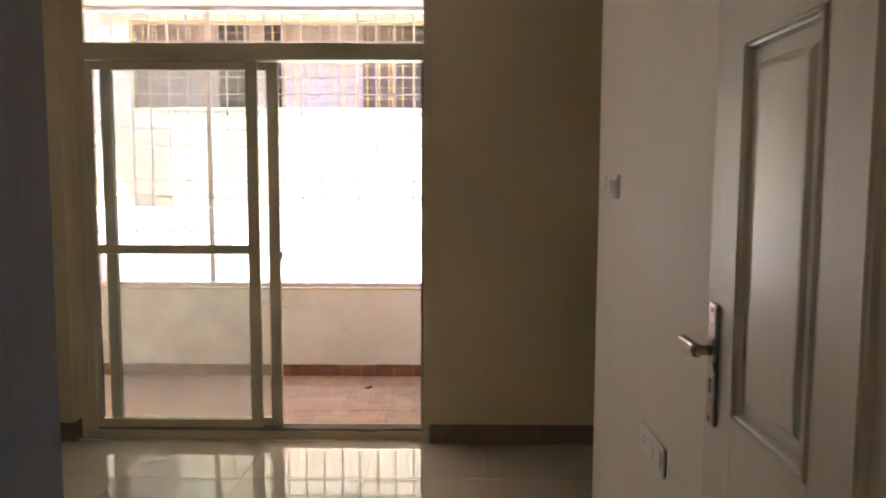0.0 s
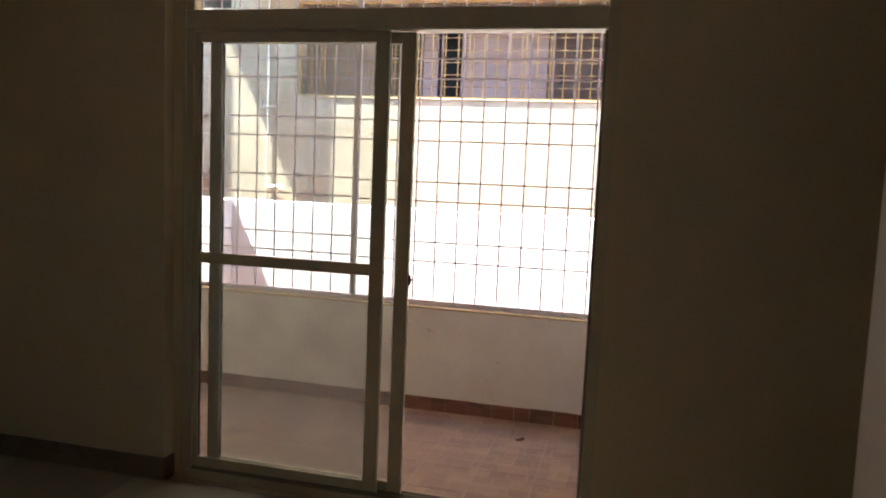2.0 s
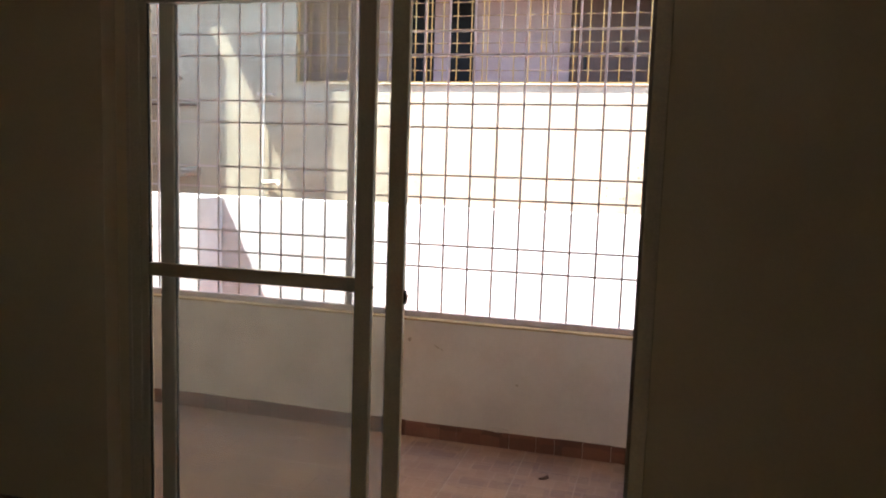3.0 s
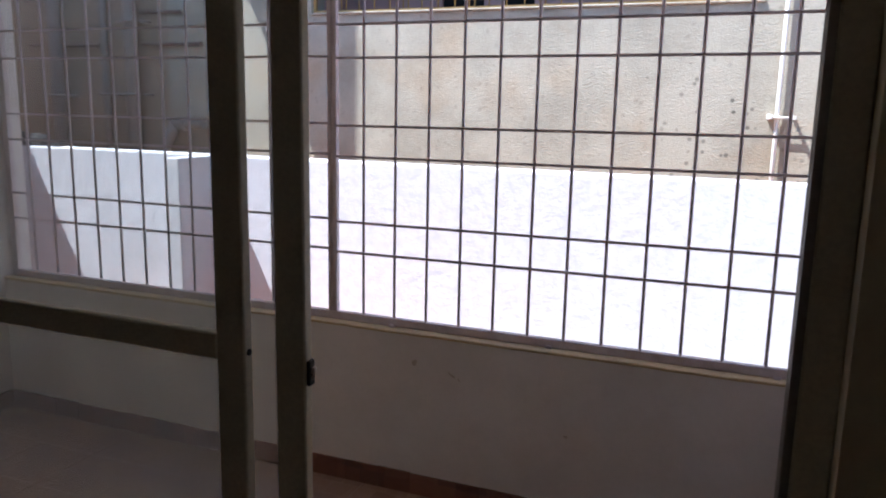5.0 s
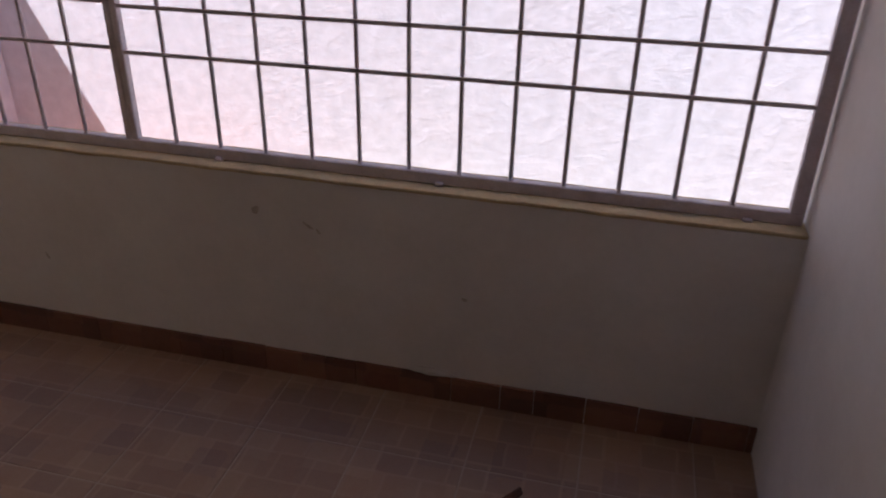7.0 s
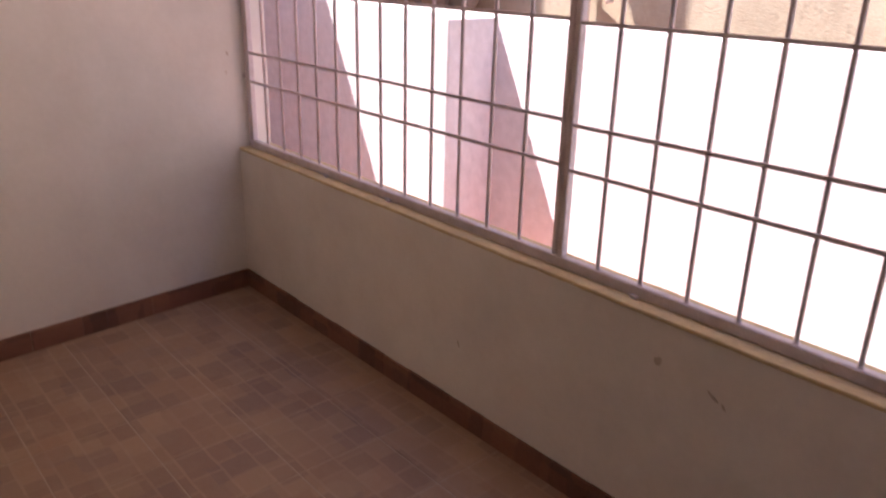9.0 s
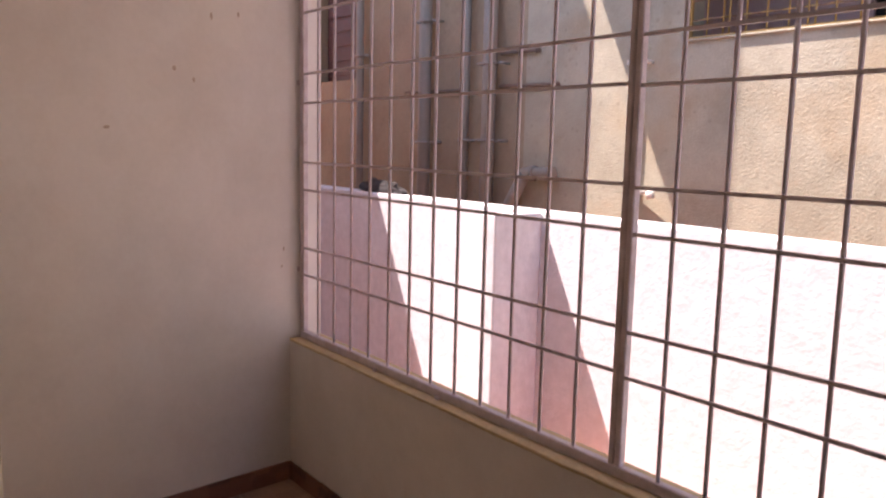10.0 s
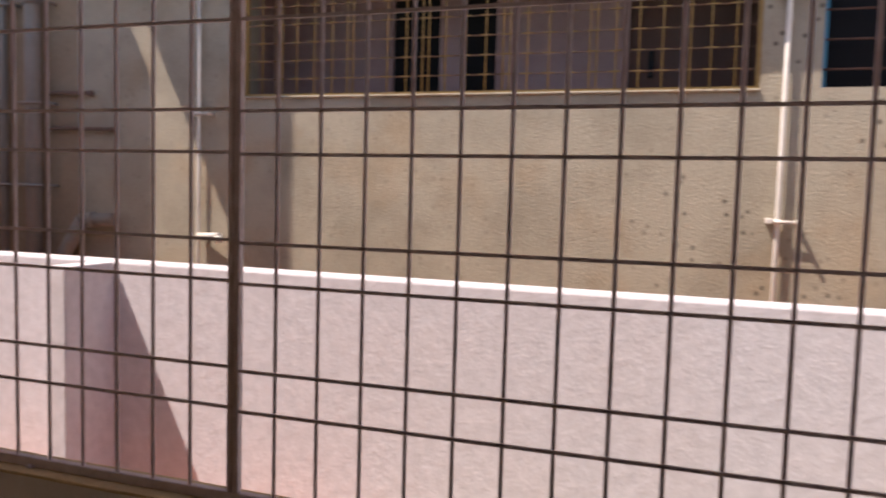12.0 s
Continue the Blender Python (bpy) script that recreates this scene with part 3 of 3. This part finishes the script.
def scuff(x, z, w, h, tilt):
    bm = bmesh.new()
    bmesh.ops.create_icosphere(bm, subdivisions=2, radius=1)
    for v in bm.verts:
        v.co = Vector((v.co.x * w, v.co.y * 0.002, v.co.z * h)) * (1 + 0.5 * noise.noise(v.co * 2))
    bm.transform(pose(x, PAR_IN, z, 0, tilt, 0))
    tagged(part("wall_scuff", bm, M_SCUFF), "small grey scuff of dried cement on the low wall", "scuff", "scuffs on the low wall")
scuff(0.56, 0.53, 0.020, 0.004, 35)
scuff(0.59, 0.515, 0.010, 0.003, 60)
scuff(0.40, 0.56, 0.012, 0.012, 0)
scuff(1.02, 0.36, 0.009, 0.005, 20)
scuff(-0.35, 0.30, 0.014, 0.003, 70)


def wall_stain(y, z, w, h):
    bm = bmesh.new()
    bmesh.ops.create_icosphere(bm, subdivisions=2, radius=1)
    for v in bm.verts:
        v.co = Vector((v.co.x * 0.0012, v.co.y * w, v.co.z * h)) * (1 + 0.5 * noise.noise(v.co * 2 + Vector((y, z, 0))))
    bm.transform(Matrix.Translation((end_wall_x(y), y, z)))
    tagged(part("wall_stain", bm, M_STAIN), "small brownish stain on the balcony end wall", "stain", "stains on the end wall")
for y, z, w, h in ((-0.42, 2.08, 0.006, 0.016), (-0.30, 2.10, 0.005, 0.012), (-0.58, 1.86, 0.008, 0.010), (-0.50, 1.82, 0.006, 0.010), (-0.85, 1.62, 0.014, 0.006), (-0.09, 1.10, 0.004, 0.010), (-0.10, 1.02, 0.004, 0.006)):
    wall_stain(y, z, w, h)


# ---- neighbouring house ----
NY = 2.38
VX0, VX1, VZ0, VZ1 = -1.56, 1.57, 2.22, 3.15     # the veranda opening
structure("neighbour_wall", boxes((-2.9, VX0, NY, NY + 0.2, -0.65, 6.2), (VX0, VX1, NY, NY + 0.2, -0.65, VZ0), (VX0, VX1, NY, NY + 0.2, VZ1, 6.2), (VX1, 1.86, NY, NY + 0.2, -0.65, 6.2), (1.86, 3.0, NY, NY + 0.2, -0.65, 2.235), (1.86, 3.0, NY, NY + 0.2, 3.15, 6.2), (3.0, 9, NY, NY + 0.2, -0.65, 6.2)), M_CEMENT, "bare grey-beige cement rendered wall of the neighbouring house", "wall")
structure("neighbour_wing_wall", boxes((-5.3, -2.9, NY, NY + 0.2, -0.65, 6.2), (-6.0, -5.3, NY, NY + 0.2, -0.65, 2.2), (-6.0, -5.3, NY, NY + 0.2, 3.6, 6.2), (-10, -6.0, NY, NY + 0.2, -0.65, 6.2)), M_PEACH, "peach painted wall of the neighbouring house", "wall")
structure("neighbour_roof", box(-10, 9, NY, NY + 4, 6.2, 6.35), M_CEMENT, "flat cement roof of the neighbouring house", "roof")
structure("veranda_floor", box(-2.0, 3.2, NY + 0.2, NY + 1.2, 2.0, 2.2), M_CEMENT, "cement floor of the neighbouring veranda", "floor")
structure("veranda_wall", boxes((-2.0, -0.95, NY + 0.95, NY + 1.1, 2.2, 3.6), (-0.07, 0.80, NY + 0.95, NY + 1.1, 2.2, 3.6), (1.75, 3.2, NY + 0.95, NY + 1.1, 2.2, 3.6), (-0.95, -0.07, NY + 0.95, NY + 1.1, 3.3, 3.6), (0.80, 1.75, NY + 0.95, NY + 1.1, 3.3, 3.6), (-2.0, -1.9, NY + 0.2, NY + 0.95, 2.2, 3.6), (3.1, 3.2, NY + 0.2, NY + 0.95, 2.2, 3.6)), M_MAUVE, "mauve painted back wall of the neighbouring veranda", "wall")
structure("veranda_ceiling", box(-2.0, 3.2, NY + 0.2, NY + 1.2, 3.6, 3.7), M_CEMENT, "cement ceiling of the neighbouring veranda", "ceiling")
sl = bmesh.new()
bx(sl, VX0 - 0.0, VX1, NY - 0.02, NY + 0.2, VZ0, VZ0 + 0.014, 0.004)
structure("veranda_sill", sl, M_CEMENT, "cement sill under the veranda grille", "sill")

vw = tagged(new("window_1"), "dark two-pane window in the mauve veranda wall", "window", kind="structure")
part("window_frame", boxes((-0.95, -0.905, NY + 0.97, NY + 1.03, 2.2, 3.3), (-0.12, -0.07, NY + 0.97, NY + 1.03, 2.2, 3.3), (-0.54, -0.38, NY + 0.97, NY + 1.03, 2.2, 3.3)), M_MAUVE, vw)
for a, b in ((-0.905, -0.54), (-0.38, -0.12)):
    part("pane", box(a, b, NY + 1.0, NY + 1.01, 2.2, 3.3), M_UNLITPANE, vw)
vd = tagged(new("door_1"), "dark brown wooden veranda door, shut", "door", kind="structure")
part("leaf", box(0.86, 1.69, NY + 0.99, NY + 1.03, 2.2, 3.25, 0.003), M_BROWN, vd)
part("frame", boxes((0.80, 0.86, NY + 0.97, NY + 1.05, 2.2, 3.3), (1.69, 1.75, NY + 0.97, NY + 1.05, 2.2, 3.3), (0.86, 1.69, NY + 0.97, NY + 1.05, 3.25, 3.3)), M_BROWN, vd)
part("door_handle", box(0.93, 0.96, NY + 0.96, NY + 0.99, 2.45, 2.62, 0.004), M_DARK, vd)


def security_grille(name, label, x0, x1, z0, z1, dx, dz, mat):
    g = thing(name, label, "grille")
    y = NY + 0.05
    part("frame", boxes((x0, x1, y - 0.012, y + 0.012, z0, z0 + 0.02), (x0, x1, y - 0.012, y + 0.012, z1 - 0.02, z1), (x0, x0 + 0.022, y - 0.012, y + 0.012, z0 + 0.02, z1 - 0.02), (x1 - 0.022, x1, y - 0.012, y + 0.012, z0 + 0.02, z1 - 0.02)), mat, g)
    nx, nz = round((x1 - x0) / dx), round((z1 - z0) / dz)
    for i in range(1, nx):
        x = x0 + (x1 - x0) * i / nx
        if i % 4 == 2:
            for s in (-0.02, 0.02):
                part("bar", tube((x + s, y, z0 + 0.01), (x + s, y, z1 - 0.01), 0.005, 6), mat, g)
        else:
            part("bar", tube((x, y, z0 + 0.01), (x, y, z1 - 0.01), 0.005, 6), mat, g)
    for j in range(1, nz):
        z = z0 + (z1 - z0) * j / nz
        part("crossbar", box(x0 + 0.02, x1 - 0.02, y + 0.005, y + 0.010, z - 0.0035, z + 0.0035), M_RUSTBAR, g, "rusty brown crossbar")
        for i in range(1, nx):
            x = x0 + (x1 - x0) * i / nx
            # ochre dash at each crossing paints the highlight caught there
            part("weld_or_highlight", box(x - 0.034, x + 0.034, y - 0.011, y - 0.005, z - 0.003, z + 0.003), mat, g)
security_grille("veranda_grille", "ochre painted steel grille across the neighbouring veranda", VX0, VX1, VZ0 + 0.014, VZ1, 0.125, 0.115, M_YELLOW)

bw = tagged(new("window_2"), "dark window with a bright blue frame", "window", kind="structure")
part("window_frame", boxes((1.862, 1.885, NY + 0.06, NY + 0.12, 2.235, 3.15), (2.4, 2.46, NY + 0.06, NY + 0.12, 2.235, 3.15), (2.94, 2.998, NY + 0.06, NY + 0.12, 2.235, 3.15)), M_BLUE, bw)
part("pane", box(1.862, 2.998, NY + 0.125, NY + 0.135, 2.235, 3.15), M_UNLITPANE, bw)
for i in range(6):
    part("bar", tube((1.87, NY + 0.03, 2.33 + i * 0.15), (2.99, NY + 0.03, 2.33 + i * 0.15), 0.006, 6), M_BROWN, bw)

mw = tagged(new("window_3"), "maroon shuttered window in the peach wall, darkened for shade", "window", kind="structure")
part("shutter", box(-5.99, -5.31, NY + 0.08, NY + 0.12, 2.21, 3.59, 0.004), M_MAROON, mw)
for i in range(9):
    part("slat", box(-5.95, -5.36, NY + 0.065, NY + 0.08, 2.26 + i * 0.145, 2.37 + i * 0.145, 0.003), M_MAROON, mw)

# ribbed awning sheet over the veranda
aw = bmesh.new()
n, x0, x1 = 96, -2.0, 2.4
ringa, ringb = [], []
for i in range(n + 1):
    x = x0 + (x1 - x0) * i / n
    d = 0.012 if (i // 2) % 2 else 0.0
    ringa.append(((x, NY - 0.26, 3.17 + d), (x, NY - 0.02, 3.62 + d)))
vs = [(aw.verts.new(a), aw.verts.new(b)) for a, b in ringa]
for p, q in zip(vs, vs[1:]):
    aw.faces.new((p[0], q[0], q[1], p[1]))
bmesh.ops.solidify(aw, geom=aw.faces[:], thickness=0.004)
awt = thing("awning", "mauve ribbed sheet awning over the veranda", "awning")
part("sheet", aw, M_SHEET, awt)
for x in (-1.7, 0.1, 1.9):
    part("bracket", tube((x, NY, 3.25), (x, NY - 0.25, 3.165), 0.010, 8), M_GREYPIPE, awt)


def pipe(name, label, x, y, z0, z1, r, mat, clamps):
    p = thing(name, label, "pipe", "pipes on the neighbouring wall")
    part("pipe_run", tube((x, y, z0), (x, y, z1), r, 14), mat, p)
    for z in clamps:
        c = part("clamp", tube((x, y, z - 0.012), (x, y, z + 0.012), r + 0.005, 14), mat, p)
        part("bracket", box(x - r - 0.045, x - r - 0.012, min(y, NY - 0.05) - 0.02, NY, z - 0.012, z + 0.018, 0.004), mat, c)
        part("hook", tube((x - r - 0.02, y - r - 0.006, z), (x + r + 0.085, y - r - 0.006, z), 0.008, 8), mat, c)
        part("hook_end", tube((x + r + 0.08, min(y, NY - 0.06) - 0.03, z), (x + r + 0.08, NY, z), 0.012, 8), mat, c)
    return p
pw = pipe("water_pipe", "thin white plastic water pipe clamped to the cement wall", 1.689, 2.345, -0.6, 3.9, 0.013, M_PVC, (1.545, 2.70))
pl = pipe("water_pipe", "thin white plastic water pipe with a side tap", -1.862, 2.345, -0.6, 3.3, 0.0105, M_PVC, (2.12,))
part("side_tap", tube((-1.862, 2.345, 1.315), (-1.66, 2.29, 1.325), 0.022, 12), M_PVC, pl)
part("elbow", tube((-1.67, 2.29, 1.325), (-1.66, 2.29, 1.28), 0.026, 12), M_PVC, pl)
pipe("drain_pipe", "thick grey plastic drain pipe on the peach wall", -3.22, 2.30, -0.6, 6.0, 0.055, M_GREYPIPE, (1.62, 2.2, 2.9))
pipe("drain_pipe", "thick grey plastic drain pipe on the peach wall", -4.05, 2.30, -0.6, 6.0, 0.055, M_GREYPIPE, (1.6, 2.6))
pipe("drain_pipe", "slim grey plastic pipe on the peach wall", -3.52, 2.32, -0.6, 6.0, 0.03, M_GREYPIPE, (1.62, 2.9))
pipe("drain_pipe", "slim grey plastic pipe beside the maroon window", -5.12, 2.32, -0.6, 6.0, 0.035, M_GREYPIPE, (2.4,))
for a, b, z in ((-3.15, -2.55, 2.03), (-4.4, -3.6, 2.03), (-3.15, -2.75, 2.28)):
    hp = thing("feed_pipe", "thin brown horizontal pipe along the peach wall", "pipe", "feed pipes")
    part("pipe_run", tube((a, 2.35, z), (b, 2.35, z - 0.01), 0.014, 10), M_RUSTPIPE, hp)
    part("end_cap", tube((b - 0.02, 2.35, z - 0.01), (b + 0.005, 2.35, z - 0.01), 0.021, 10), M_RUSTPIPE, hp)

# branch of the drain above the boundary wall
br = thing("pipe_branch", "dusty grey plastic pipe branch behind the boundary wall", "pipe")
part("arm", tube((-3.05, 2.31, 1.0), (-2.80, 2.31, 1.39), 0.05, 14), M_DUSTY, br)
part("mouth", tube((-2.82, 2.31, 1.385), (-2.52, 2.31, 1.40), 0.045, 14), M_DUSTY, br)
part("collar", tube((-2.74, 2.31, 1.39), (-2.69, 2.31, 1.393), 0.055, 14), M_DUSTY, br)
part("foot", tube((-3.05, 2.31, -0.6), (-3.05, 2.31, 1.0), 0.05, 14), M_DUSTY, br)

# ventilator window, then unseen masses higher up added to shade the walls
vn = tagged(new("window_4"), "small dark ventilator window with a pale sill", "window", kind="structure")
part("window_frame", boxes((-2.74, -2.71, NY - 0.02, NY, 3.08, 3.6), (-2.29, -2.26, NY - 0.02, NY, 3.08, 3.6), (-2.71, -2.29, NY - 0.02, NY, 3.57, 3.6)), M_CEMENT, vn)
# near-black sheet on the wall face takes the place of a dark opening
part("pane", box(-2.71, -2.29, NY - 0.008, NY, 3.08, 3.57), M_UNLITPANE, vn)
part("window_sill", box(-2.76, -2.24, NY - 0.09, NY, 3.04, 3.08, 0.004), M_CEMENT, vn)
# out of view, added to cast the slanted shadow beside the veranda
structure("shade_fin", box(-2.95, -2.85, NY - 1.03, NY, 4.05, 6.0, 0.006), M_CEMENT, "unseen upright slab added to shade the neighbouring wall", "ledge")
# balcony-shaped block out of view, sized so its shadow covers the wing
structure("shade_block", boxes((-9.5, -3.9, NY - 1.0, NY, 3.8, 3.95), (-9.5, -3.9, NY - 1.0, NY - 0.88, 3.95, 5.7), (-4.02, -3.9, NY - 0.88, NY, 3.95, 5.7)), M_PEACH, "unseen slab and walls added to shade the peach wall", "balcony")
# never in view, added for the diagonal shadow edge on the boundary wall
structure("shade_slab", box(-9.0, -4.25, OUT, 1.25, 3.0, 3.1, 0.006), M_BALCONY, "unseen slab added to shade the boundary wall's left part", "sunshade")

rg = bmesh.new()
bmesh.ops.create_icosphere(rg, subdivisions=4, radius=1)
for v in rg.verts:
    k = 1 + 0.45 * noise.noise(v.co * 2.5)
    v.co = Vector((v.co.x * 0.28 * k, v.co.y * 0.06, max(0, v.co.z * 0.085 * k)))
rg.transform(Matrix.Translation((-3.42, 1.45, CT)))
tagged(part("rag", rg, M_RAG), "dark crumpled rag lying on the boundary wall", "rag")


# ---- floor pieces ----
def tiles(parent_label, name, x0, x1, y0, y1, z, size, gap, mat, off=(0, 0)):
    root = tagged(new(name), parent_label, "floor", kind="structure")
    proto = {}
    y = y0 + off[1]
    while y < y1 - 0.01:
        b = min(y + size, y1)
        a = max(y, y0)
        x = x0 + off[0]
        while x < x1 - 0.01:
            p, q = max(x, x0), min(x + size, x1)
            key = (round(q - p, 3), round(b - a, 3))
            if q - p > 0.01 and b - a > 0.01:
                if key not in proto:
                    bm = bmesh.new()
                    bx(bm, -key[0] / 2 + gap, key[0] / 2 - gap, -key[1] / 2 + gap, key[1] / 2 - gap, -0.006, 0, 0.0012)
                    me = bpy.data.meshes.new("tile")
                    bm.to_mesh(me)
                    bm.free()
                    me.materials.append(mat)
                    proto[key] = me
                t = new("tile", proto[key])
                t.parent = root
                t.location = ((p + q) / 2, (a + b) / 2, z)
            x += size
        y += size
tiles("glossy beige vitrified floor tiles of the room", "floor_tiles", -2.6, 3.7, -5.12, IN, FLOOR, 0.6, 0.0008, M_VITRIFIED, (-0.2, -0.1))
tiles("glossy beige vitrified floor tiles of the hall", "hall_tiles", 0.45, 3.2, -7.45, -5.12, FLOOR, 0.6, 0.0008, M_VITRIFIED)
tiles("terracotta stone-print balcony floor tiles", "balcony_tiles", BL, BR, OUT, PAR_IN, BFLOOR, 0.305, 0.0025, M_STONE, (-0.1, -0.05))
bs = tagged(new("balcony_skirting"), "dark red stone-print skirting tiles round the balcony", "skirting", kind="structure")
rng = random.Random(5)
x = BL
while x < BR - 0.02:
    w = min(rng.choice((0.10, 0.15, 0.15, 0.2, 0.3)), BR - x)
    part("tile", box(x + 0.001, x + w - 0.001, PAR_IN - 0.010, PAR_IN, BFLOOR, BFLOOR + 0.088 + rng.uniform(-0.002, 0.002), 0.0015), M_SKIRT, bs)
    x += w
y = OUT
while y < PAR_IN - 0.03:
    w = min(rng.choice((0.10, 0.15, 0.2, 0.3)), PAR_IN - 0.010 - y)
    bm = box(-0.004, 0.010, y + 0.001, y + w - 0.001, BFLOOR, BFLOOR + 0.088, 0.0015)
    for v in bm.verts:
        v.co.x += end_wall_x(v.co.y)
    part("tile", bm, M_SKIRT, bs)
    y += w
